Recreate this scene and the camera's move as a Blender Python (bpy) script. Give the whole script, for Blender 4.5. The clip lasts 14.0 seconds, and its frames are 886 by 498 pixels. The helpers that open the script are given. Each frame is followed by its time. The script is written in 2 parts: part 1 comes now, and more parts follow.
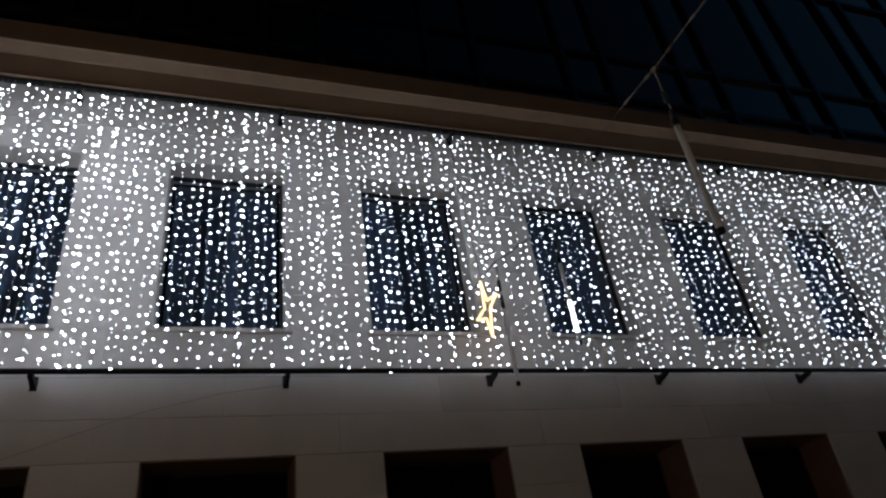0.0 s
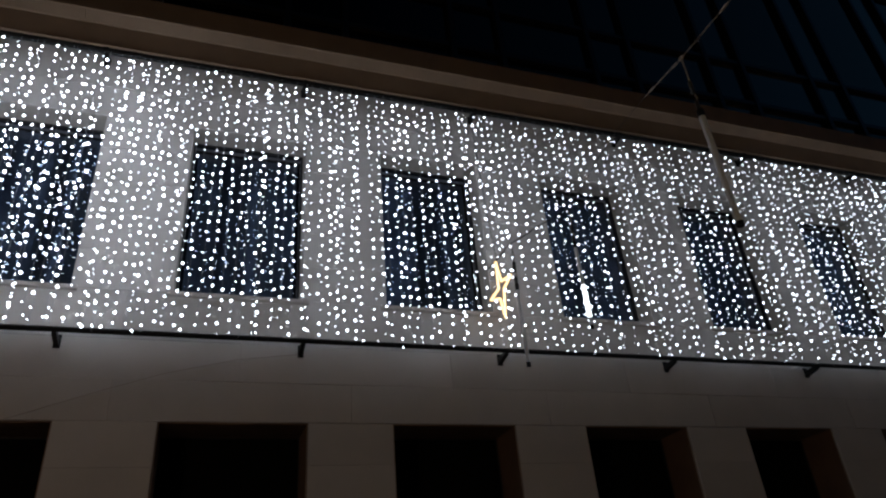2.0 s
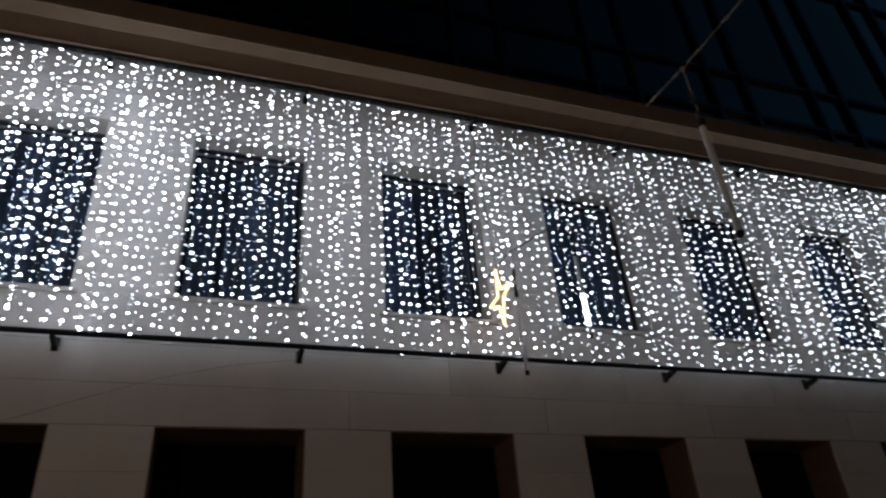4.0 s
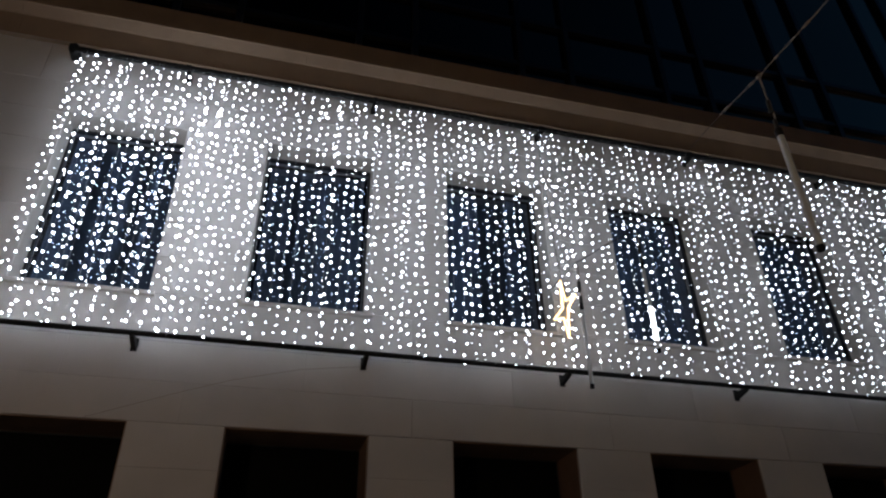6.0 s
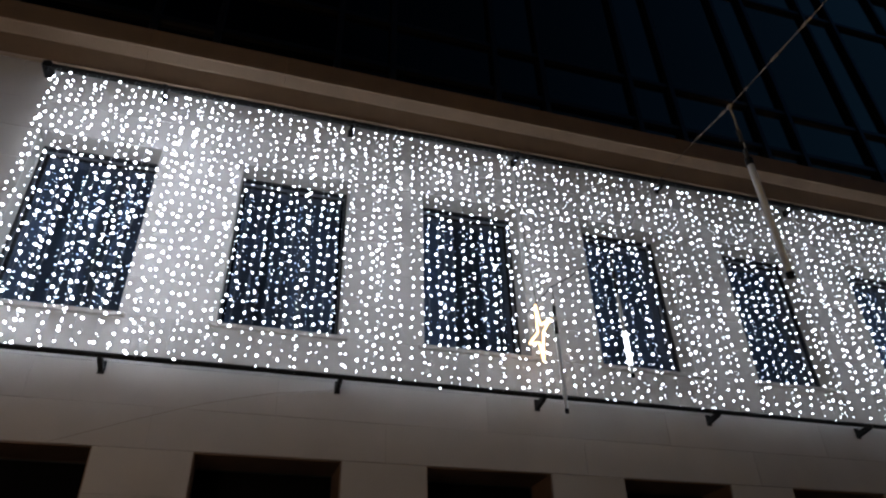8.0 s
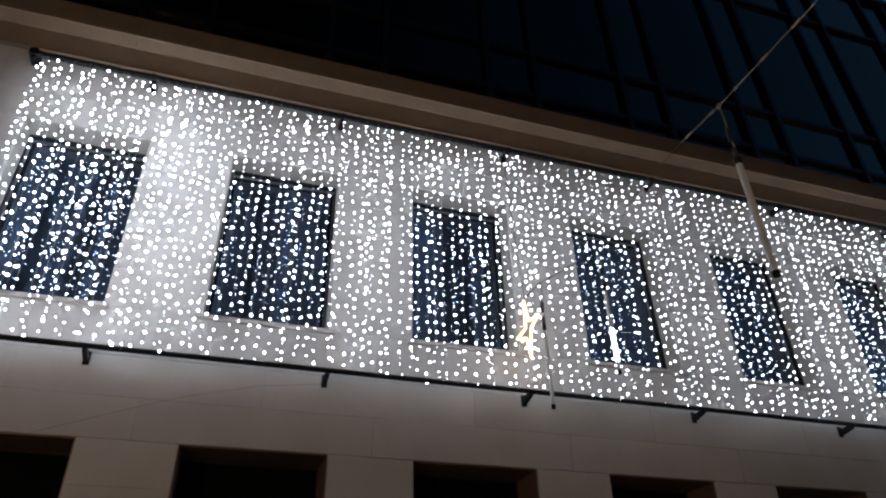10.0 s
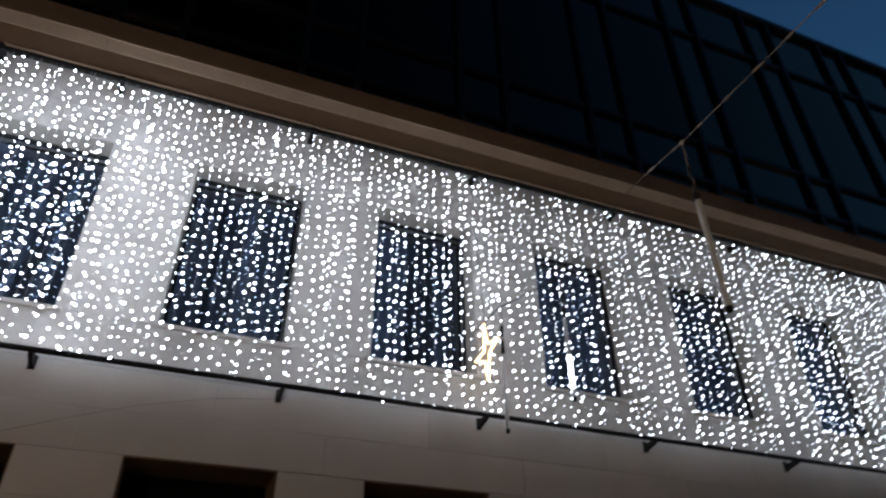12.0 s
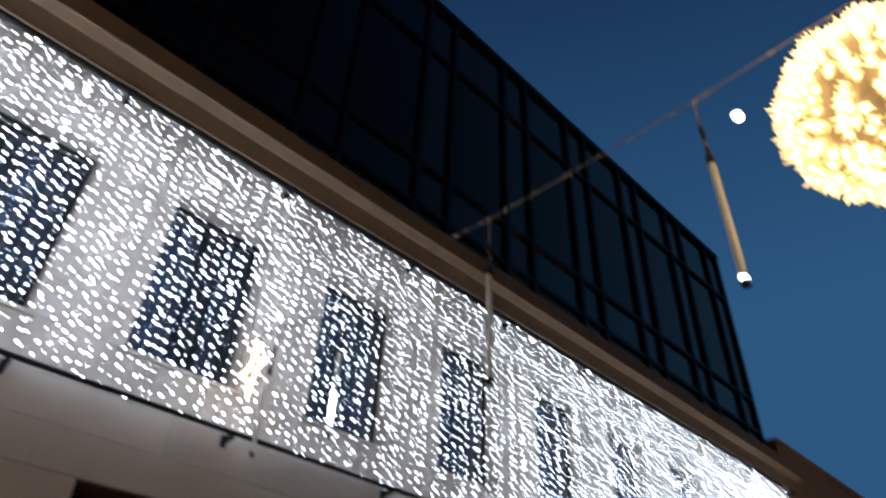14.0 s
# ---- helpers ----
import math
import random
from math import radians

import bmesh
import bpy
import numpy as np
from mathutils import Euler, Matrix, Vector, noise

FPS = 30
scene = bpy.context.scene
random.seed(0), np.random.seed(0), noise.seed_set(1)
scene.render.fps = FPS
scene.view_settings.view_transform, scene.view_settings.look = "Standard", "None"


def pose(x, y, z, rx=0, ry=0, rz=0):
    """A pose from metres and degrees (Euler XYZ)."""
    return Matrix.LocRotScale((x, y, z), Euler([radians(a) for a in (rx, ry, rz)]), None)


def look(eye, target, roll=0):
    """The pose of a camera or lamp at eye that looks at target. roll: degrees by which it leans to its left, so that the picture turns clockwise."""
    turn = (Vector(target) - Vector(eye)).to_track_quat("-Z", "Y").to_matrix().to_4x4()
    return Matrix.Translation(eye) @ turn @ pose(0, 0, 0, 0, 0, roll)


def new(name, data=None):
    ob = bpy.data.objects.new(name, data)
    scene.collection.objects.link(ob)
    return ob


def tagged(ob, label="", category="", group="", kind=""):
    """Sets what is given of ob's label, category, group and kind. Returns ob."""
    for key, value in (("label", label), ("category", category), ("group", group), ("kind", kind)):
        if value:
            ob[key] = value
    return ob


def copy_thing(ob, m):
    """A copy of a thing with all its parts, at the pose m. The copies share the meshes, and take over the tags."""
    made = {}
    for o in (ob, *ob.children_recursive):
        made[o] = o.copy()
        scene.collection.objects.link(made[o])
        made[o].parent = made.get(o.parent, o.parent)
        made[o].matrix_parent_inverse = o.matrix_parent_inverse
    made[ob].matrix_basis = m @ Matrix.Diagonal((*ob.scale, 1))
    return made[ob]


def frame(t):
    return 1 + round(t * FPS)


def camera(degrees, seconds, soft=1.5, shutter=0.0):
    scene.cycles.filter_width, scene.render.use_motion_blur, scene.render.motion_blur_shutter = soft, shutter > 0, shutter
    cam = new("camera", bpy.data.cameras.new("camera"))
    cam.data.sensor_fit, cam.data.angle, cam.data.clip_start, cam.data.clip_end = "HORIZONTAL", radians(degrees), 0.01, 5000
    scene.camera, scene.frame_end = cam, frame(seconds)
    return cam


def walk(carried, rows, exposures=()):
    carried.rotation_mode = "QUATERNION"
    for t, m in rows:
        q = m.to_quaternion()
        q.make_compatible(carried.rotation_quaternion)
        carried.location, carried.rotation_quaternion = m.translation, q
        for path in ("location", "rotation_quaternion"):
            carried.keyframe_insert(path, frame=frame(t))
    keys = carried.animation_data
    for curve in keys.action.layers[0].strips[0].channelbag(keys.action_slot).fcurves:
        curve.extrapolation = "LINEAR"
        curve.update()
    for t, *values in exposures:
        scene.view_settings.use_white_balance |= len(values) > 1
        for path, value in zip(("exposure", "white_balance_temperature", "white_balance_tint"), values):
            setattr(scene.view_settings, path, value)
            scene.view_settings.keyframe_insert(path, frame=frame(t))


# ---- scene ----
cam = camera(66.7, 14.0, soft=2.2, shutter=0.8)
PATH = [
    (0, (0.588, -7.504, 1.525), (2.198, -3.571, 4.157), -8.73),
    (0.5, (0.544, -7.483, 1.530), (2.096, -3.558, 4.212), -7.41),
    (1, (0.519, -7.463, 1.540), (2.102, -3.505, 4.153), -6.85),
    (1.5, (0.465, -7.549, 1.520), (1.994, -3.527, 4.067), -5.61),
    (2, (0.474, -7.553, 1.520), (2.029, -3.506, 4.010), -5.38),
    (2.5, (0.488, -7.549, 1.521), (2.029, -3.485, 3.993), -5.48),
    (3, (0.497, -7.548, 1.518), (2.063, -3.491, 3.984), -5.64),
    (3.5, (0.493, -7.552, 1.512), (2.114, -3.534, 4.007), -5.49),
    (4, (0.472, -7.544, 1.508), (2.025, -3.529, 4.051), -4.79),
    (4.2, (0.463, -7.537, 1.509), (1.707, -3.414, 4.049), -3.27),
    (6.467, (0.426, -7.532, 1.503), (1.541, -3.430, 4.135), -0.84),
    (6.5, (0.426, -7.532, 1.503), (1.545, -3.421, 4.119), -0.85),
    (6.533, (0.426, -7.532, 1.503), (1.549, -3.412, 4.103), -0.87),
    (6.967, (0.426, -7.523, 1.506), (1.598, -3.421, 4.114), -0.79),
    (7, (0.426, -7.523, 1.506), (1.616, -3.421, 4.105), -0.90),
    (7.033, (0.426, -7.523, 1.506), (1.634, -3.421, 4.096), -1.02),
    (7.467, (0.421, -7.528, 1.508), (1.591, -3.416, 4.100), -0.95),
    (7.5, (0.421, -7.528, 1.508), (1.606, -3.420, 4.099), -1.05),
    (7.533, (0.421, -7.528, 1.508), (1.622, -3.423, 4.098), -1.16),
    (8, (0.409, -7.528, 1.509), (1.681, -3.561, 4.275), -1.71),
    (10.5, (0.421, -7.519, 1.501), (1.780, -3.554, 4.226), -1.45),
    (11, (0.410, -7.518, 1.506), (1.771, -3.547, 4.222), -1.19),
    (11.5, (0.415, -7.524, 1.505), (1.770, -3.552, 4.224), -0.36),
    (12, (0.445, -7.559, 1.502), (2.003, -3.758, 4.352), -0.54),
    (12.467, (0.471, -7.603, 1.501), (2.148, -3.910, 4.424), 1.29),
    (12.5, (0.471, -7.603, 1.501), (2.179, -3.941, 4.445), 0.95),
    (12.533, (0.471, -7.603, 1.501), (2.210, -3.972, 4.466), 0.60),
    (13, (0.431, -7.580, 1.492), (2.506, -4.100, 4.421), 0.11),
    (13.2, (0.423, -7.576, 1.491), (2.584, -4.132, 4.401), 1.31),
    (13.467, (0.414, -7.584, 1.490), (2.707, -4.250, 4.426), 2.72),
    (13.5, (0.414, -7.584, 1.490), (2.740, -4.295, 4.451), 2.29),
    (13.533, (0.414, -7.584, 1.490), (2.771, -4.340, 4.475), 1.84),
    (13.6, (0.412, -7.589, 1.489), (2.796, -4.400, 4.514), 2.65),
    (13.967, (0.415, -7.604, 1.488), (3.072, -4.705, 4.576), 3.21),
    (14, (0.415, -7.604, 1.488), (3.114, -4.717, 4.551), 2.86),
]
walk(cam, [(t, look(e, p, r)) for t, e, p, r in PATH],
     exposures=[(0.0, -0.57), (1.0, -0.65), (1.5, -0.97), (2.2, -0.6), (3.0, -0.52), (4.2, -0.35), (6.5, -0.08), (8.0, 0.08), (10.5, 0.42), (12.0, 0.24), (13.0, 0.24), (13.5, 0.6), (14.0, 0.75)])

# ---- dusk sky, no sun any more: the strings of lamps light the street ----
world = bpy.data.worlds.new("dusk")
scene.world = world
world.use_nodes = True
wt = world.node_tree
wt.nodes.clear()
w_out = wt.nodes.new("ShaderNodeOutputWorld")
w_bg = wt.nodes.new("ShaderNodeBackground")
w_ramp = wt.nodes.new("ShaderNodeValToRGB")
w_sep = wt.nodes.new("ShaderNodeSeparateXYZ")
w_tc = wt.nodes.new("ShaderNodeTexCoord")
wt.links.new(w_tc.outputs["Generated"], w_sep.inputs[0])
wt.links.new(w_sep.outputs["Z"], w_ramp.inputs[0])
w_ramp.color_ramp.elements[0].position = 0.0
w_ramp.color_ramp.elements[0].color = (0.011, 0.038, 0.085, 1)
w_ramp.color_ramp.elements[1].position = 0.85
w_ramp.color_ramp.elements[1].color = (0.0045, 0.0165, 0.044, 1)
w_mid = w_ramp.color_ramp.elements.new(0.5)
w_mid.color = (0.0105, 0.038, 0.086, 1)
wt.links.new(w_ramp.outputs[0], w_bg.inputs["Color"])
# the last light stands low towards +x, so the sky darkens away from it
w_dot = wt.nodes.new("ShaderNodeVectorMath")
w_dot.operation = "DOT_PRODUCT"
w_dot.inputs[1].default_value = (0.83, 0.5, 0.25)
w_map = wt.nodes.new("ShaderNodeMapRange")
w_map.inputs["From Min"].default_value = -0.1
w_map.inputs["From Max"].default_value = 0.85
w_map.inputs["To Min"].default_value = 0.05
w_map.inputs["To Max"].default_value = 1.48
wt.links.new(w_tc.outputs["Generated"], w_dot.inputs[0])
wt.links.new(w_dot.outputs["Value"], w_map.inputs["Value"])
wt.links.new(w_map.outputs[0], w_bg.inputs["Strength"])
wt.links.new(w_bg.outputs[0], w_out.inputs[0])


# ---- materials ----
def material(name, color, rough=0.6, metal=0.0, vary=0.12, scale=3.0, fine=60.0, bump=0.1, piece=0.0,
             emit=None, strength=0.0, spec=0.5):
    """A surface with stains at a large and grain at a small scale; piece: how far single pieces differ."""
    m = bpy.data.materials.new(name)
    m.use_nodes = True
    nt = m.node_tree
    b = nt.nodes["Principled BSDF"]
    b.inputs["Roughness"].default_value = rough
    b.inputs["Metallic"].default_value = metal
    b.inputs["Specular IOR Level"].default_value = spec
    tc = nt.nodes.new("ShaderNodeTexCoord")
    geo = nt.nodes.new("ShaderNodeNewGeometry")
    big = nt.nodes.new("ShaderNodeTexNoise")
    big.inputs["Scale"].default_value = scale
    big.inputs["Detail"].default_value = 5
    nt.links.new(geo.outputs["Position"], big.inputs["Vector"])
    small = nt.nodes.new("ShaderNodeTexNoise")
    small.inputs["Scale"].default_value = fine
    small.inputs["Detail"].default_value = 4
    nt.links.new(geo.outputs["Position"], small.inputs["Vector"])
    add = nt.nodes.new("ShaderNodeMath")
    add.operation = "MULTIPLY_ADD"
    nt.links.new(small.outputs["Fac"], add.inputs[0])
    add.inputs[1].default_value = 0.45
    nt.links.new(big.outputs["Fac"], add.inputs[2])
    last = add
    if piece:
        info = nt.nodes.new("ShaderNodeObjectInfo")
        pm = nt.nodes.new("ShaderNodeMath")
        pm.operation = "MULTIPLY_ADD"
        nt.links.new(info.outputs["Random"], pm.inputs[0])
        pm.inputs[1].default_value = piece
        nt.links.new(last.outputs[0], pm.inputs[2])
        last = pm
    ramp = nt.nodes.new("ShaderNodeMapRange")
    ramp.inputs["From Min"].default_value = 0.35
    ramp.inputs["From Max"].default_value = 1.15 + piece
    ramp.inputs["To Min"].default_value = 1 - vary
    ramp.inputs["To Max"].default_value = 1 + vary
    nt.links.new(last.outputs[0], ramp.inputs["Value"])
    mul = nt.nodes.new("ShaderNodeVectorMath")
    mul.operation = "SCALE"
    mul.inputs[0].default_value = color
    nt.links.new(ramp.outputs[0], mul.inputs["Scale"])
    nt.links.new(mul.outputs[0], b.inputs["Base Color"])
    if bump:
        bp = nt.nodes.new("ShaderNodeBump")
        bp.inputs["Strength"].default_value = bump
        bp.inputs["Distance"].default_value = 0.004
        nt.links.new(small.outputs["Fac"], bp.inputs["Height"])
        nt.links.new(bp.outputs[0], b.inputs["Normal"])
    if emit:
        b.inputs["Emission Color"].default_value = (*emit, 1)
        b.inputs["Emission Strength"].default_value = strength
    return m


def pane_glass(name, tint, gloss_rough, clear, gloss=(1.0, 1.0, 1.0), floor=0.045):
    """Dark window glass: mirror-like by its angle, and partly clear."""
    m = bpy.data.materials.new(name)
    m.use_nodes = True
    nt = m.node_tree
    nt.nodes.clear()
    out = nt.nodes.new("ShaderNodeOutputMaterial")
    mix = nt.nodes.new("ShaderNodeMixShader")
    lw = nt.nodes.new("ShaderNodeLayerWeight")
    lw.inputs["Blend"].default_value = 0.5
    pw = nt.nodes.new("ShaderNodeMath")
    pw.operation = "POWER"
    pw.inputs[1].default_value = 4.0
    nt.links.new(lw.outputs["Facing"], pw.inputs[0])
    fr = nt.nodes.new("ShaderNodeMath")
    fr.operation = "MULTIPLY_ADD"
    fr.inputs[1].default_value = 0.9
    fr.inputs[2].default_value = floor
    nt.links.new(pw.outputs[0], fr.inputs[0])
    tr = nt.nodes.new("ShaderNodeBsdfTransparent")
    tr.inputs["Color"].default_value = (*[c * clear for c in tint], 1)
    gl = nt.nodes.new("ShaderNodeBsdfGlossy")
    gl.inputs["Roughness"].default_value = gloss_rough
    gl.inputs["Color"].default_value = (*gloss, 1)
    geo = nt.nodes.new("ShaderNodeNewGeometry")
    wave = nt.nodes.new("ShaderNodeTexNoise")
    wave.inputs["Scale"].default_value = 2.0
    nt.links.new(geo.outputs["Position"], wave.inputs["Vector"])
    bp = nt.nodes.new("ShaderNodeBump")
    bp.inputs["Strength"].default_value = 0.05
    bp.inputs["Distance"].default_value = 0.02
    nt.links.new(wave.outputs["Fac"], bp.inputs["Height"])
    nt.links.new(bp.outputs[0], gl.inputs["Normal"])
    nt.links.new(fr.outputs[0], mix.inputs[0])
    nt.links.new(tr.outputs[0], mix.inputs[1])
    nt.links.new(gl.outputs[0], mix.inputs[2])
    nt.links.new(mix.outputs[0], out.inputs[0])
    return m


STONE = material("limestone", (0.425, 0.4, 0.37), 0.75, vary=0.2, scale=1.3, fine=90, bump=0.3, piece=0.35)
REVEAL = material("reveal_stone", (0.36, 0.335, 0.305), 0.8, vary=0.16, scale=1.6, fine=90, bump=0.25)
CORNICE = material("cornice_stone", (0.215, 0.145, 0.09), 0.75, vary=0.22, scale=2.2, fine=80, bump=0.25, piece=0.2)
# brown colour stands in for warm street light on the window reveals
WARM_REVEAL = material("warm_lit_reveal", (0.17, 0.108, 0.074), 0.6, vary=0.25, scale=3, bump=0.15)
SILL = material("sill_stone", (0.36, 0.33, 0.3), 0.7, vary=0.18, bump=0.2)
FRAME = material("dark_frame", (0.02, 0.022, 0.026), 0.4, metal=0.3, vary=0.15, bump=0.05)
# near-black colour that carries the shade of unlit rooms
BLACK = material("painted_room_dark", (0.012, 0.012, 0.013), 0.8, vary=0.2, bump=0.0)
# the dark of the street-level openings, put into a near-black matt colour
DARK_OPENING = material("dark_opening_matt", (0.004, 0.004, 0.004), 0.9, vary=0.3, bump=0.05, spec=0.1)
BLIND = material("blind_fabric", (0.14, 0.168, 0.21), 0.75, vary=0.25, scale=5, bump=0.1, piece=0.15)
STEEL = material("black_steel", (0.006, 0.006, 0.0065), 0.65, vary=0.3, scale=8, bump=0.1, spec=0.25)
CABLE = material("cable", (0.25, 0.21, 0.18), 0.7, vary=0.3, scale=12, bump=0.2)
DARKCABLE = material("dark_cable", (0.02, 0.02, 0.02), 0.6, vary=0.3, scale=12, bump=0.1)
STRING = material("clear_string", (0.3, 0.32, 0.34), 0.45, vary=0.2, scale=12, bump=0.0)
# one lamp colour in three strengths, shared out over the curtain sections
LED_STRONG, LED, LED_WEAK = (material(n, (0.08, 0.08, 0.085), 0.2, vary=0.05, bump=0.0, emit=(0.79, 0.88, 1.03), strength=v)
                             for n, v in (("bright_white_lamp", 32.5), ("cool_white_lamp", 22.0), ("dimmer_white_lamp", 14.8)))
TUBE = material("milky_tube", (0.5, 0.51, 0.52), 0.35, vary=0.12, scale=10, bump=0.05)
TUBE_LIT = material("lit_tube_end", (0.8, 0.8, 0.8), 0.3, vary=0.05, bump=0.0, emit=(0.85, 0.94, 1.0), strength=9.0)
WARM = material("warm_lamp", (0.8, 0.7, 0.5), 0.3, vary=0.05, bump=0.0, emit=(1.0, 0.66, 0.3), strength=4.0)
BALL_LED = material("golden_lamp", (0.8, 0.7, 0.5), 0.3, vary=0.05, bump=0.0, emit=(1.0, 0.68, 0.28), strength=8.0)
BALL_BRIGHT = material("bright_golden_petal", (0.8, 0.7, 0.5), 0.3, vary=0.05, bump=0.0, emit=(1.0, 0.7, 0.3), strength=0.95)
BALL_DIM = material("pale_golden_petal", (0.8, 0.7, 0.5), 0.3, vary=0.05, bump=0.0, emit=(1.0, 0.66, 0.22), strength=0.45)
MOON = material("moon_rock", (0.3, 0.3, 0.28), 0.9, vary=0.2, bump=0.0, emit=(1.0, 0.97, 0.88), strength=5.0)
ASPHALT = material("asphalt", (0.05, 0.05, 0.052), 0.85, vary=0.25, scale=1.2, fine=120, bump=0.4)
PLASTER = material("brown_plaster", (0.26, 0.17, 0.1), 0.85, vary=0.2, scale=1.2, fine=70, bump=0.3)
PAVING = material("paving", (0.3, 0.265, 0.23), 0.8, vary=0.2, scale=2, fine=90, bump=0.3)
MULLION = material("mullion", (0.012, 0.013, 0.015), 0.45, metal=0.3, vary=0.2, bump=0.05)
GLASS = pane_glass("window_glass", (0.8, 0.88, 1.0), 0.03, 0.9)
PANEL = pane_glass("grey_panel", (0.0, 0.0, 0.0), 0.14, 0.0, (1.0, 0.84, 0.7), 0.1)
DARKGLASS = pane_glass("tower_glass", (0.4, 0.4, 0.4), 0.04, 0.35, (0.9, 0.74, 0.6), 0.07)


# ---- building blocks ----
def link(name, bm, mat, parent=None, label=""):
    me = bpy.data.meshes.new(name)
    bm.to_mesh(me)
    bm.free()
    for mm in (mat if isinstance(mat, (list, tuple)) else [mat]):
        me.materials.append(mm)
    ob = new(name, me)
    if parent is not None:
        ob.parent = parent
    if label:
        tagged(ob, label)
    return ob


def part(name, bm, mat, parent, label=""):
    return link(name, bm, mat, parent, label)


def thing(name, at, label, category, group="", kind=""):
    ob = new(name)
    ob.empty_display_size = 0.1
    ob.location = at
    return tagged(ob, label, category, group, kind)


def box(bm, x0, x1, y0, y1, z0, z1, bevel=0.0):
    r = bmesh.ops.create_cube(bm, size=1.0)
    bmesh.ops.transform(bm, verts=r["verts"], matrix=Matrix.Translation(((x0 + x1) / 2, (y0 + y1) / 2, (z0 + z1) / 2))
                        @ Matrix.Diagonal((x1 - x0, y1 - y0, z1 - z0, 1)))
    if bevel:
        es = list({e for v in r["verts"] for e in v.link_edges})
        bmesh.ops.bevel(bm, geom=es, offset=bevel, segments=1, affect="EDGES", profile=0.5)
    return bm


def boxed(*a, bevel=0.0):
    return box(bmesh.new(), *a, bevel=bevel)


def rod(bm, a, b, r, sides=8, r2=None):
    a, b = Vector(a), Vector(b)
    d = b - a
    q = d.to_track_quat("Z", "Y").to_matrix().to_4x4()
    bmesh.ops.create_cone(bm, cap_ends=True, segments=sides, radius1=r, radius2=r if r2 is None else r2,
                          depth=d.length, matrix=Matrix.Translation((a + b) / 2) @ q)
    return bm


def rodded(a, b, r, sides=8, r2=None):
    return rod(bmesh.new(), a, b, r, sides, r2)


def chain(bm, pts, r, sides=6):
    """A bent cable through points, with a ball at every bend."""
    for a, b in zip(pts, pts[1:]):
        rod(bm, a, b, r, sides)
    for p in pts[1:-1]:
        bmesh.ops.create_icosphere(bm, subdivisions=1, radius=r, matrix=Matrix.Translation(p))
    return bm


# ---- the plan of the front ----
PITCH = 2.55
FIRST, LAST = -1, 8
X_LEFT, X_RIGHT = -9.0, 22.8
DEPTH = 0.5
G_X, G_W, G_Z0, G_Z1 = 0.0, 1.568, 0.9, 3.718
U_X, U_W, U_Z0, U_Z1 = -0.012, 1.48, 5.218, 7.70
WALL_TOP = 9.0
BAR_Y, BAR_Z = -0.235, 4.605
ROD_Y, ROD_Z = -0.2, 8.63
CURTAIN_L, CURTAIN_R = -2.62, 21.6

# ---- ground ----
gbm = bmesh.new()
bmesh.ops.create_grid(gbm, x_segments=8, y_segments=8, size=1500)
ground = tagged(link("ground", gbm, ASPHALT), "dark asphalt street surface in the dusk", "street", kind="structure")
ground.location.z = -0.14
pavement = tagged(link("pavement", boxed(X_LEFT, X_RIGHT, -2.6, 0.0, -0.14, 0.0, bevel=0.015), PAVING),
                  "pale stone pavement along the front", "pavement", kind="structure")

# ---- front wall: core with openings, stone facing in front of it ----
wall = new("wall_front")
tagged(wall, "beige limestone wall with window openings lit by strings of lamps", "wall", kind="structure")


def core_boxes():
    """The wall as a grid of solid pieces round its openings."""
    out = [(X_LEFT, X_RIGHT, 0.0, G_Z0), (X_LEFT, X_RIGHT, G_Z1, U_Z0), (X_LEFT, X_RIGHT, U_Z1, WALL_TOP)]
    for x0, w, z0, z1 in ((G_X, G_W, G_Z0, G_Z1), (U_X, U_W, U_Z0, U_Z1)):
        edge = X_LEFT
        for k in range(FIRST - (1 if x0 == G_X else 0), LAST + 1):
            out.append((edge, x0 + k * PITCH, z0, z1))
            edge = x0 + k * PITCH + w
        out.append((edge, X_RIGHT, z0, z1))
    return out


cbm = bmesh.new()
for x0, x1, z0, z1 in core_boxes():
    box(cbm, x0 + 0.004, x1 - 0.004, 0.009, DEPTH, z0 + (0.004 if z0 else 0), z1 - 0.004)
part("wall_core", cbm, REVEAL, wall)
# black sheet close behind the panes, painted as the depth of unlit rooms
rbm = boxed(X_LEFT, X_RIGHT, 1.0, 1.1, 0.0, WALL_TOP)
part("dark_backing", rbm, BLACK, wall)


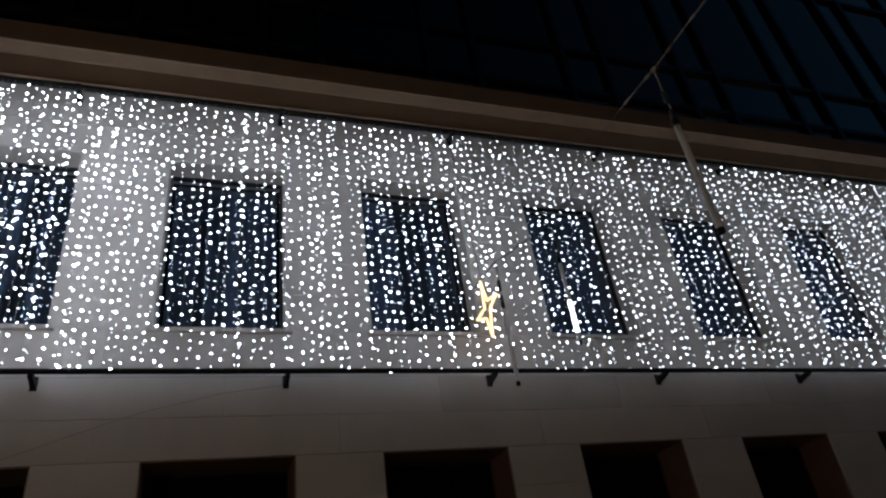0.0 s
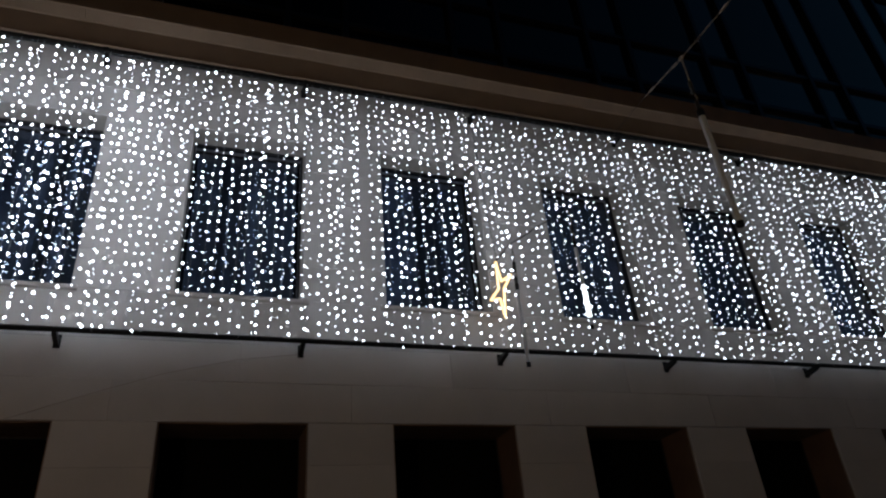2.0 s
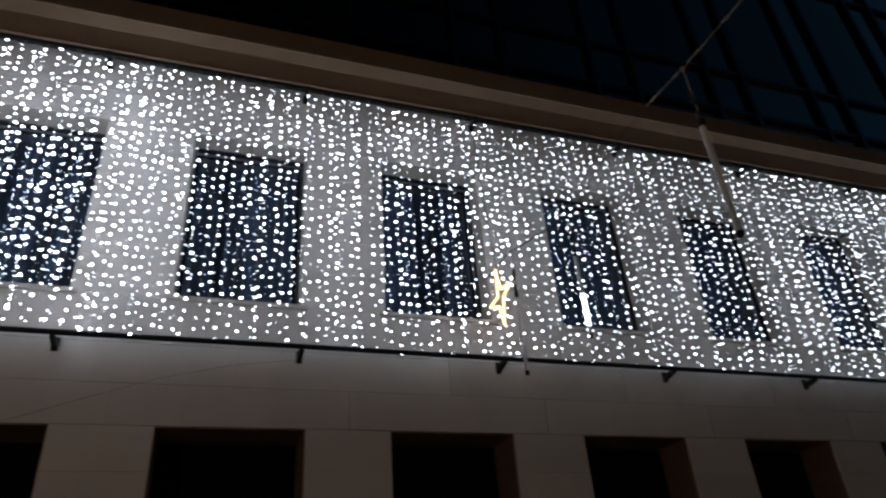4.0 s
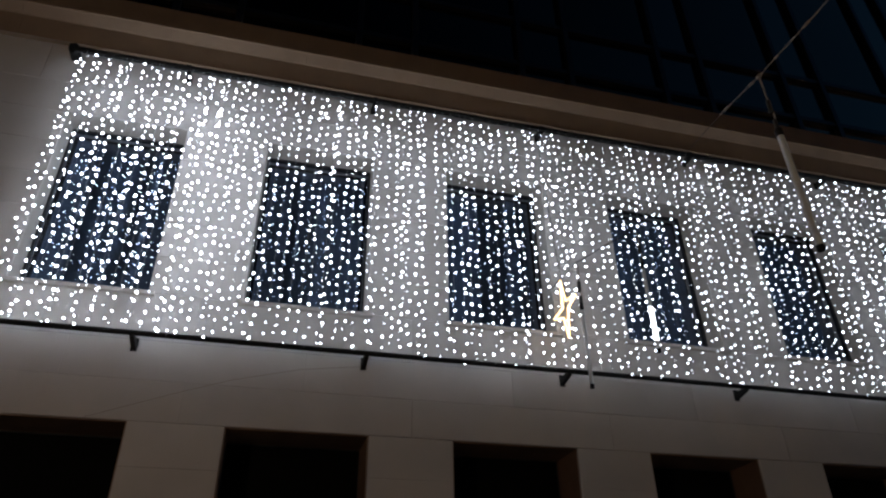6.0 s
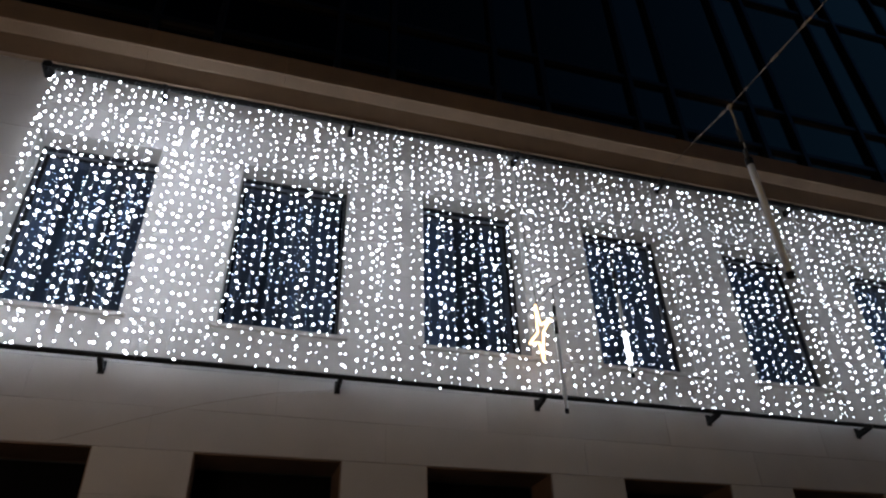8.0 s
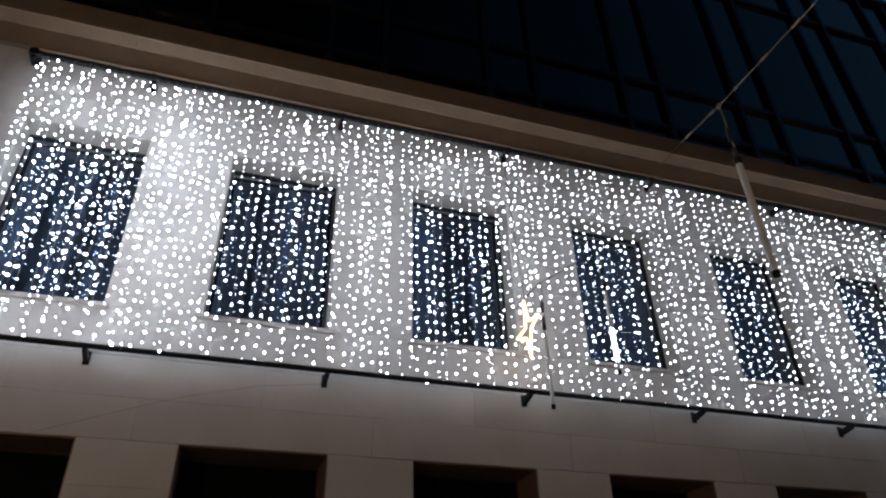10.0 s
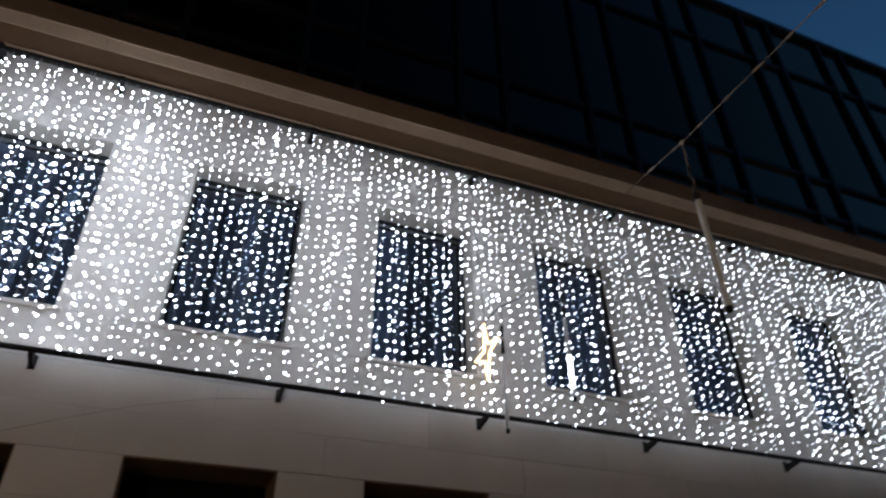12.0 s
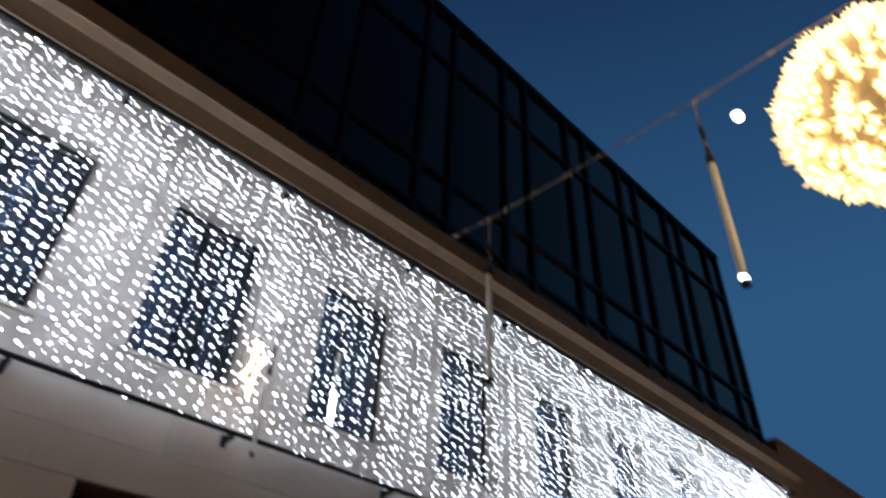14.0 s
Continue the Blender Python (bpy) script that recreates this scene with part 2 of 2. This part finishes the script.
# ---- windows ----
def window(k, x0, w, z0, z1, name, label, blinds):
    win = thing(name, (x0, 0.0, z0), label, "window", kind="structure")
    h = z1 - z0
    fy = 0.33 if blinds else 0.6
    m = 0.025 if blinds else 0.02
    f = bmesh.new()
    box(f, 0.0, m, fy, fy + 0.07, 0.0, h)
    box(f, w - m, w, fy, fy + 0.07, 0.0, h)
    box(f, m, w - m, fy, fy + 0.07, 0.0, m)
    box(f, m, w - m, fy, fy + 0.07, h - m, h)
    part("window_frame", f, FRAME, win)
    if blinds:
        p = part("pane", boxed(m, w - m, fy + 0.03, fy + 0.036, m, h - m), GLASS, win)
        p.visible_shadow = False
    else:
        # thin brown faces paint the warm glow from below onto head and jambs
        part("warm_head_face", boxed(0.014, w - 0.014, 0.02, fy, h - 0.014, h), WARM_REVEAL, win, "window head with the warm light from below painted in brown")
        for a in (0.0, w - 0.014):
            part("warm_jamb_face", boxed(a, a + 0.014, 0.02, fy, 0.014, h), WARM_REVEAL, win)
        # no real shutter: a black sheet painted as the opening's darkness
        part("shutter", boxed(m, w - m, fy + 0.03, fy + 0.05, m, h - m), DARK_OPENING, win)
    part("window_sill", boxed(-0.08, w + 0.08, -0.05, fy, -0.045, 0.012, bevel=0.008), SILL, win)
    if blinds:
        n = 13
        step = (w - 0.14) / n
        first = None
        for i in range(n):
            if first is None:
                b = bmesh.new()
                vs = [b.verts.new(v) for v in ((-0.056, 0.012, 0), (0.056, -0.012, 0), (0.056, -0.012, h - 0.22), (-0.056, 0.012, h - 0.22))]
                b.faces.new(vs)
                bmesh.ops.solidify(b, geom=b.faces[:], thickness=0.003)
                ob = first = part("blind_slat", b, BLIND, win)
            else:
                ob = new("blind_slat", first.data)
                ob.parent = win
            ob.location = (0.07 + step * (i + 0.5), fy + 0.12, 0.14)
            ob.rotation_euler.z = random.uniform(-0.06, 0.08)
    return win


number = 0
for k in range(FIRST, LAST + 1):
    number += 1
    window(k, U_X + k * PITCH, U_W, U_Z0, U_Z1, "window_%d" % number,
           "dark blue window with vertical blinds behind hanging lamp strings", True)
for k in range(FIRST - 1, LAST + 1):
    number += 1
    window(k, G_X + k * PITCH, G_W, G_Z0, G_Z1, "window_%d" % number,
           "black unlit street-level window, its dark opening painted as a matt black sheet", False)

# ---- cornice ----
cornice = thing("cornice", (0, 0, 0), "projecting moulded stone cornice above the lamp strings", "cornice", kind="structure")
PROFILE = [(0.008, 8.86), (-0.20, 8.86), (-0.20, 8.73), (-0.23, 8.71), (-0.30, 8.995), (-0.325, 9.0), (-0.44, 9.085), (-0.462, 9.09),
           (-0.468, 9.11), (-0.475, 9.44), (-0.45, 9.465), (0.3, 9.4), (2.2, 9.375), (2.2, 9.2), (0.5, 9.1), (0.008, 9.05)]


def extrude_profile(profile, length):
    bm = bmesh.new()
    a = [bm.verts.new((0, y, z)) for y, z in profile]
    b = [bm.verts.new((length, y, z)) for y, z in profile]
    n = len(profile)
    for i in range(n):
        bm.faces.new((a[i], b[i], b[(i + 1) % n], a[(i + 1) % n]))
    bm.faces.new(a)
    bm.faces.new(b[::-1])
    bmesh.ops.recalc_face_normals(bm, faces=bm.faces[:])
    return bm


CORNICE_LEN = 31.8 / 17
piece_ob = None
for i in range(17):
    if piece_ob is None:
        ob = piece_ob = part("cornice_stone", extrude_profile(PROFILE, CORNICE_LEN - 0.0015), CORNICE, cornice)
    else:
        ob = new("cornice_stone", piece_ob.data)
        ob.parent = cornice
    ob.location.x = X_LEFT + i * CORNICE_LEN

# ---- glazed upper storeys, set back ----
T_Y, T_X0, T_X1, T_Z0, T_Z1 = 1.5, -9.0, 25.75, 9.385, 20.2
tower = thing("glazed_storeys", (0, T_Y, T_Z0), "dark glazed upper storeys with a grid of black mullions", "building")
# solid block, its near-black colour replaces the dark rooms behind the glass
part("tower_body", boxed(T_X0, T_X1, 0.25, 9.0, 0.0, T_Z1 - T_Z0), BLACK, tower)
part("roof_edge", boxed(T_X0, T_X1 + 0.1, -0.12, 9.0, T_Z1 - T_Z0, T_Z1 - T_Z0 + 0.25, bevel=0.02), MULLION, tower)
LEVELS = [0.0, 2.6, 3.95, 8.6, 10.815]
cols = []
x = 11.25 - 3.33 * 6
while x < T_X1:
    cols += [x, x + 1.1]
    x += 3.33
cols = [c for c in cols if T_X0 < c < T_X1 - 0.3] + [T_X1]
for c in cols:
    part("mullion", boxed(c - 0.06, c + 0.06, -0.08, 0.25, 0.0, T_Z1 - T_Z0), MULLION, tower)
for z in LEVELS[1:-1]:
    part("transom", boxed(T_X0, T_X1, -0.05, 0.25, z - 0.06, z + 0.06), MULLION, tower)
for i, (a, b) in enumerate(zip(cols, cols[1:])):
    for j, (z0, z1) in enumerate(zip(LEVELS, LEVELS[1:])):
        narrow = b - a < 1.5
        spandrel = j in (1, 3)
        part("glass_panel", boxed(a + 0.062, b - 0.062, 0.05, 0.07, z0 + 0.062, z1 - 0.062),
             PANEL if narrow or spandrel else DARKGLASS, tower)

# ---- house beyond the front's end ----
beyond = thing("plastered_house", (22.85, 0.05, -0.14), "plain brown plastered house beside the stone front", "house")
part("wall", boxed(0.0, 22.0, 0.0, 9.0, 0.0, 10.55), PLASTER, beyond)
part("coping", boxed(0.0, 22.0, -0.08, 9.0, 10.55, 10.7, bevel=0.02), PLASTER, beyond)

# ---- rods that carry the curtain ----
lower = thing("lower_rod", (0, BAR_Y, BAR_Z), "black steel rod on wall brackets under the lamp curtain", "rod")
part("pipe", rodded((CURTAIN_L - 0.6, 0, 0), (CURTAIN_R + 0.1, 0, 0), 0.031, 10), STEEL, lower)
for k in range(-1, 10):
    xb = -1.087 + k * PITCH
    b = bmesh.new()
    ends = [[b.verts.new((xb + dx, y, z)) for y, z in ((-0.02, 0.0), (-0.02, -0.055), (-BAR_Y - 0.02, -0.1), (-BAR_Y - 0.02, -0.02))]
            for dx in (-0.024, 0.024)]
    for i in range(4):
        b.faces.new((ends[0][i], ends[1][i], ends[1][(i + 1) % 4], ends[0][(i + 1) % 4]))
    b.faces.new(ends[0])
    b.faces.new(ends[1][::-1])
    bmesh.ops.recalc_face_normals(b, faces=b.faces[:])
    box(b, xb - 0.034, xb + 0.034, -BAR_Y - 0.02, -BAR_Y - 0.003, -0.12, 0.03)
    part("bracket", b, STEEL, lower)
upper = thing("upper_rod", (0, ROD_Y, ROD_Z), "black steel rod under the cornice with clamped end", "rod")
part("pipe", rodded((CURTAIN_L - 0.06, 0, 0), (CURTAIN_R + 0.1, 0, 0), 0.044, 10), STEEL, upper)
clamp = bmesh.new()
box(clamp, CURTAIN_L - 0.13, CURTAIN_L - 0.02, -0.05, -ROD_Y, -0.05, 0.06, bevel=0.012)
box(clamp, CURTAIN_L - 0.09, CURTAIN_L - 0.05, -0.03, 0.03, -0.11, 0.09, bevel=0.008)
part("end_clamp", clamp, STEEL, upper)
for k in range(10):
    xb = -1.22 + k * 2.63
    b = bmesh.new()
    box(b, xb - 0.03, xb + 0.03, 0.0, -ROD_Y - 0.012, -0.075, 0.012, bevel=0.006)
    box(b, xb - 0.04, xb + 0.04, -ROD_Y - 0.012, -ROD_Y - 0.003, -0.1, 0.04)
    rod(b, (xb - 0.03, 0.0, 0.0), (xb + 0.03, 0.0, 0.0), 0.056, 12)
    part("bracket", b, STEEL, upper)

FEED = [(1.46, -0.03, 4.52), (0.75, -0.012, 4.43), (0.0, -0.012, 4.24), (-0.6, -0.012, 4.03), (-1.2, -0.012, 3.8), (-1.4, -0.012, 3.725)]
# ---- curtain of lamp strings ----
BULBS = [(0.0138, 0.22), (0.011, 0.5), (0.0082, 0.78), (0.005, 1.0)]


def string_mesh(length, lamp):
    bm = bmesh.new()
    rod(bm, (0, 0, 0), (0, 0, -length), 0.0022, 4)
    for f in bm.faces:
        f.material_index = 0
    z = random.uniform(0.07, 0.17)
    glints = []
    while z < length:
        pick = random.random()
        r = next(rr for rr, up in BULBS if pick <= up) * random.uniform(0.9, 1.12)
        made = bmesh.ops.create_icosphere(bm, subdivisions=1, radius=r, matrix=Matrix.Translation(
            (random.uniform(-0.03, 0.03), random.uniform(-0.03, 0.03), -z)))
        for f in {f for v in made["verts"] for f in v.link_faces}:
            f.material_index = 1
        if random.random() < 0.1:
            glints.append(z + random.uniform(0.03, 0.09))
        z += 0.13 + random.uniform(-0.035, 0.035)
    # tiny glowing balls added as reflections of the bulbs, not lamps themselves
    for z in glints:
        if z < length:
            made = bmesh.ops.create_icosphere(bm, subdivisions=1, radius=0.0038, matrix=Matrix.Translation(
                (random.uniform(-0.04, 0.04), random.uniform(-0.03, 0.03), -z)))
            for f in {f for v in made["verts"] for f in v.link_faces}:
                f.material_index = 1
    me = bpy.data.meshes.new("light_string")
    bm.to_mesh(me)
    bm.free()
    me.materials.append(STRING)
    me.materials.append(lamp)
    return me


STRINGS = [[string_mesh(ROD_Z - BAR_Z - 0.03 - random.uniform(0.0, 0.06), lamp) for _ in range(18)] for lamp in (LED_STRONG, LED, LED_WEAK)]
SECTIONS = 10
sec_w = (CURTAIN_R - CURTAIN_L) / SECTIONS
for s in range(SECTIONS):
    xs = CURTAIN_L + s * sec_w
    cur = thing("light_curtain", (xs, ROD_Y, ROD_Z), "curtain of cool white lamp strings hanging before the wall", "light curtain",
                group="lamp curtains along the front")
    count = (25, 22, 19, 17, 16, 17, 18, 18, 17, 17)[s]
    for i in range(count):
        st = new("light_string", random.choice(STRINGS[(0, 1, 1, 2, 2, 2, 2, 2, 2, 1)[s]]))
        st.parent = cur
        st.location = ((i + 0.5) * sec_w / count + random.uniform(-0.035, 0.035), random.uniform(-0.07, -0.03), -0.06)
        st.rotation_euler = (random.uniform(-0.009, -0.005), random.uniform(-0.004, 0.004), random.choice((0, math.pi)))
    part("header_cable", rodded((0, -0.01, -0.03), (sec_w, -0.01, -0.03), 0.008, 6), DARKCABLE, cur)

# ---- cable across the street with hanging tubes ----
wire = thing("span_cable", (5.0, 0.0, 6.5), "pale twisted cable spanning from the wall over the street", "cable")
WIRE = [(-0.98, -0.003, -0.6), (-0.94, -0.7, -0.58), (-0.8, -0.72, -0.5), (-0.55, -0.8, -0.33), (-0.1, -0.95, -0.09), (0, -2.0, 0.3), (0, -2.8, 0.29), (0, -3.48, 0.23), (0, -4.8, 0.21), (0, -6.15, 0.2), (0, -7.1, 0.25), (0.02, -7.47, 0.28), (0, -9.5, 0.5), (0, -12, 1.2)]
part("strand", chain(bmesh.new(), WIRE[6:], 0.0065), CABLE, wire)
for kx, ky, kz in (WIRE[7], WIRE[9]):
    kb = bmesh.new()
    bmesh.ops.create_icosphere(kb, subdivisions=2, radius=0.024, matrix=Matrix.Translation((kx, ky, kz)) @ Matrix.Diagonal((1, 1.6, 1.2, 1)))
    part("knot", kb, CABLE, wire)
part("wall_strand", chain(bmesh.new(), WIRE[:5], 0.007), DARKCABLE, wire)
part("thin_strand", chain(bmesh.new(), WIRE[4:7], 0.003), DARKCABLE, wire)
for a, b in zip(WIRE[6:], WIRE[7:]):
    a, b = Vector(a), Vector(b)
    n = max(2, int((b - a).length / 0.35))
    for i in range(n):
        p = a.lerp(b, (i + random.random() * 0.6) / n)
        part("tape_wrap", rodded(p, p + (b - a).normalized() * random.uniform(0.05, 0.12), 0.014, 6), CABLE, wire)
pole = thing("cable_mast", (5.0, -12.0, -0.14), "plain steel mast holding the span cable", "mast")
part("shaft", rodded((0, 0, 0), (0, 0, 8.2), 0.09, 12, 0.06), STEEL, pole)


def hanging_tube(top, cord, length, r, lit, label):
    """A clear tube lamp on a short cord; lit: the stretch of it that glows, from and to as shares of the length, or None."""
    ob = thing("hanging_tube", top, label, "tube lamp", group="tube lamps on the span cable")
    part("cord", chain(bmesh.new(), [(0, 0, 0), (0.03, 0.02, -cord * 0.2), (0.012, 0.008, -cord * 0.45), (0.02, 0.0, -cord * 0.75), (0, 0, -cord)], 0.009), CABLE, ob)
    part("connector", rodded((0.012, 0.008, -cord * 0.45), (0.0, 0.0, -cord * 0.68), 0.024, 8), DARKCABLE, ob)
    part("plug", rodded((0.005, 0.003, -cord * 0.8), (0.0, 0.0, -cord), 0.022, 8), DARKCABLE, ob)
    part("cap", rodded((0, 0, -cord + 0.02), (0, 0, -cord - 0.07), r * 1.15, 10), STEEL, ob)
    z0 = -cord - 0.07
    part("tube", rodded((0, 0, z0), (0, 0, z0 - length), r, 12), TUBE, ob)
    part("end_plug", rodded((0, 0, z0 - length), (0, 0, z0 - length - 0.05), r * 1.15, 10), STEEL, ob)
    if lit:
        a, b = lit
        part("lit_stretch", rodded((0, 0, z0 - length * a), (0, 0, z0 - length * b), r * 1.06, 12), TUBE_LIT, ob, "glowing cold white stretch")
    return ob


hanging_tube((5.0, -3.48, 6.73), 0.76, 1.27, 0.034, None, "milky tube lamp hanging from the span cable")
hanging_tube((5.0, -6.14, 6.7), 0.79, 1.26, 0.034, (0.972, 0.995), "milky tube lamp with a small lit tip under the cable")
hanging_tube((4.87, -0.95, 6.38), 0.52, 1.1, 0.022, (0.5, 0.9), "milky tube lamp with a long glowing stretch")
hanging_tube((4.06, -0.7, 5.92), 0.62, 0.96, 0.022, None, "thin unlit milky tube lamp near the rod")

# ---- star figure before the curtain ----
star = thing("star_figure", (3.95, -0.45, 5.37), "warm golden outline star hanging before the curtain", "star light")
sb = bmesh.new()
# tips and inner corners of the wire star, across and up, seen almost from its edge
STAR = [(-0.05, 1.0), (0.06, 0.28), (0.42, 0.52), (0.12, 0.02), (0.03, -1.0), (-0.06, -0.36), (-0.38, -0.42), (-0.06, 0.0)]
pts = [Vector((0.4 * a, -0.04 * a, 0.4 * b)) for a, b in STAR]
chain(sb, pts + [pts[0]], 0.013)
part("rope_light", sb, WARM, star)
part("hanger", chain(bmesh.new(), [(0, 0.0, 0.42), (0, 0.1, 1.2), (0, ROD_Y + 0.45, ROD_Z - 5.37)], 0.004), DARKCABLE, star)

# ---- globe of golden lamps ----
globe = thing("light_globe", (5.02, -7.47, 5.59), "large globe of golden lamps hanging over the street", "light globe")
R_GLOBE = 0.70


def globe_lamp(bm, m):
    """A lamp with a ruffled shade of five petals round it, pointing along the z of m."""
    core = bmesh.ops.create_icosphere(bm, subdivisions=1, radius=0.027, matrix=m @ Matrix.Diagonal((1, 1, 1.5, 1)))
    for f in {f for v in core["verts"] for f in v.link_faces}:
        f.material_index = 1
    for i in range(5):
        turn = Matrix.Rotation(i * math.tau / 5 + 0.2 * (i % 2), 4, "Z")
        rod(bm, m @ turn @ Vector((0.012, 0.0, -0.02)), m @ turn @ Vector((0.05, 0.0, 0.045 + 0.012 * (i % 3))), 0.02, 5, 0.006)
    return bm


def lamp_mesh(bm, petals):
    me = bpy.data.meshes.new("lamp")
    bm.to_mesh(me)
    bm.free()
    me.materials.append(petals)
    me.materials.append(BALL_LED)
    return me


LAMPS = [lamp_mesh(globe_lamp(bmesh.new(), Matrix.Identity(4)), petals) for petals in (BALL_BRIGHT, BALL_DIM)]
N_LAMPS = 600
upper_bm = bmesh.new()
for i in range(N_LAMPS):
    zz = 1 - 2 * (i + 0.5) / N_LAMPS
    a = i * 2.39996 + random.uniform(-0.12, 0.12)
    rr = math.sqrt(1 - zz * zz)
    d = Vector((rr * math.cos(a), rr * math.sin(a), zz))
    tilt = Euler((random.uniform(-0.5, 0.5), random.uniform(-0.5, 0.5), random.uniform(0, 6))).to_quaternion()
    m = Matrix.LocRotScale(d * R_GLOBE * random.uniform(0.93, 1.04), d.to_track_quat("Z", "Y") @ tilt, Vector((1, 1, 1)) * random.uniform(0.85, 1.25))
    if i < N_LAMPS - 300:
        globe_lamp(upper_bm, m)
    else:
        lamp = new("lamp", LAMPS[0 if random.random() < 0.5 else 1])
        lamp.parent = globe
        lamp.matrix_basis = m
crown = new("crown", lamp_mesh(upper_bm, BALL_BRIGHT))
crown.parent = globe
tagged(crown, kind="stuff")
cb = bmesh.new()
bmesh.ops.create_uvsphere(cb, u_segments=20, v_segments=12, radius=R_GLOBE * 0.9)
part("cage", cb, CABLE, globe)
part("hanger", rodded((0, 0, R_GLOBE * 0.85), (0, 0, 1.20), 0.012, 8), DARKCABLE, globe)

# ---- street lamp added out of view, to warm the lower wall ----
LANTERN = material("warm_fill_lantern", (0.8, 0.7, 0.55), 0.4, vary=0.05, bump=0.0, emit=(1.0, 0.73, 0.51), strength=185.0)
fill_lamp = thing("street_lamp", (-4.0, -8.5, -0.14), "added warm fill lamp, out of view, with a round lantern on a dark post", "street lamp")
part("foot", rodded((0, 0, 0), (0, 0, 0.35), 0.12, 12, 0.08), STEEL, fill_lamp)
part("post", rodded((0, 0, 0.35), (0, 0, 2.95), 0.06, 12, 0.045), STEEL, fill_lamp)
part("collar", rodded((0, 0, 2.93), (0, 0, 3.02), 0.09, 12), STEEL, fill_lamp)
lb = bmesh.new()
bmesh.ops.create_uvsphere(lb, u_segments=20, v_segments=12, radius=0.22, matrix=Matrix.Translation((0, 0, 3.22)))
part("lantern", lb, LANTERN, fill_lamp, "glowing warm globe of the added lamp")
part("cap", rodded((0, 0, 3.42), (0, 0, 3.5), 0.1, 12, 0.02), STEEL, fill_lamp)

tagged(fill_lamp, group="street lamps")
# second added lamp, also unseen, brightens the far cornice and the house beyond
copy_thing(fill_lamp, pose(25.0, -8.6, -0.14))

# ---- thin feed cable along the wall ----
feed = thing("feed_cable", (0, 0, 0), "thin dark cable drooping along the wall from the rod", "cable")
part("strand", chain(bmesh.new(), FEED, 0.0026), CABLE, feed)

# ---- moon ----
mb = bmesh.new()
bmesh.ops.create_icosphere(mb, subdivisions=3, radius=11.0)
moon = tagged(link("moon", mb, MOON), "bright white moon in the dusk sky", "moon", kind="structure")
moon.location = (1029, 246, 1064)

# ---- stone facing ----
def facing(x0, x1, z0, z1):
    """One facing stone of the wall."""
    g = 0.0016
    key = (round(x1 - x0, 3), round(z1 - z0, 3))
    if key not in STONES:
        w, h = key
        bm = boxed(g, w - g, 0.0, 0.03, g, h - g, bevel=0.0025)
        ob = STONES[key] = part("stone", bm, STONE, wall)
    else:
        ob = new("stone", STONES[key].data)
        ob.parent = wall
    ob.location = (x0, random.uniform(-0.0015, 0.0015), z0)


STONES = {}
BANDS = [(G_Z1, 4.17), (4.17, 4.63), (4.63, U_Z0), (U_Z1, 8.2), (8.2, WALL_TOP - 0.14)]
for bi, (z0, z1) in enumerate(BANDS):
    shift = (bi % 2) * PITCH / 2
    x = G_X + (FIRST - 2) * PITCH - 0.49 + shift
    while x < X_RIGHT - 0.1:
        facing(x, min(x + PITCH, X_RIGHT), z0, z1)
        x += PITCH
for x0, w, z0, z1, rows_, k0 in ((G_X, G_W, G_Z0, G_Z1, 6, FIRST - 1), (U_X, U_W, U_Z0, U_Z1, 5, FIRST)):
    hh = (z1 - z0) / rows_
    for r in range(rows_):
        a, b = z0 + r * hh, z0 + (r + 1) * hh
        facing(X_LEFT, x0 + k0 * PITCH, a, b)
        for k in range(k0, LAST):
            facing(x0 + k * PITCH + w, x0 + (k + 1) * PITCH, a, b)
        facing(x0 + LAST * PITCH + w, X_RIGHT, a, b)
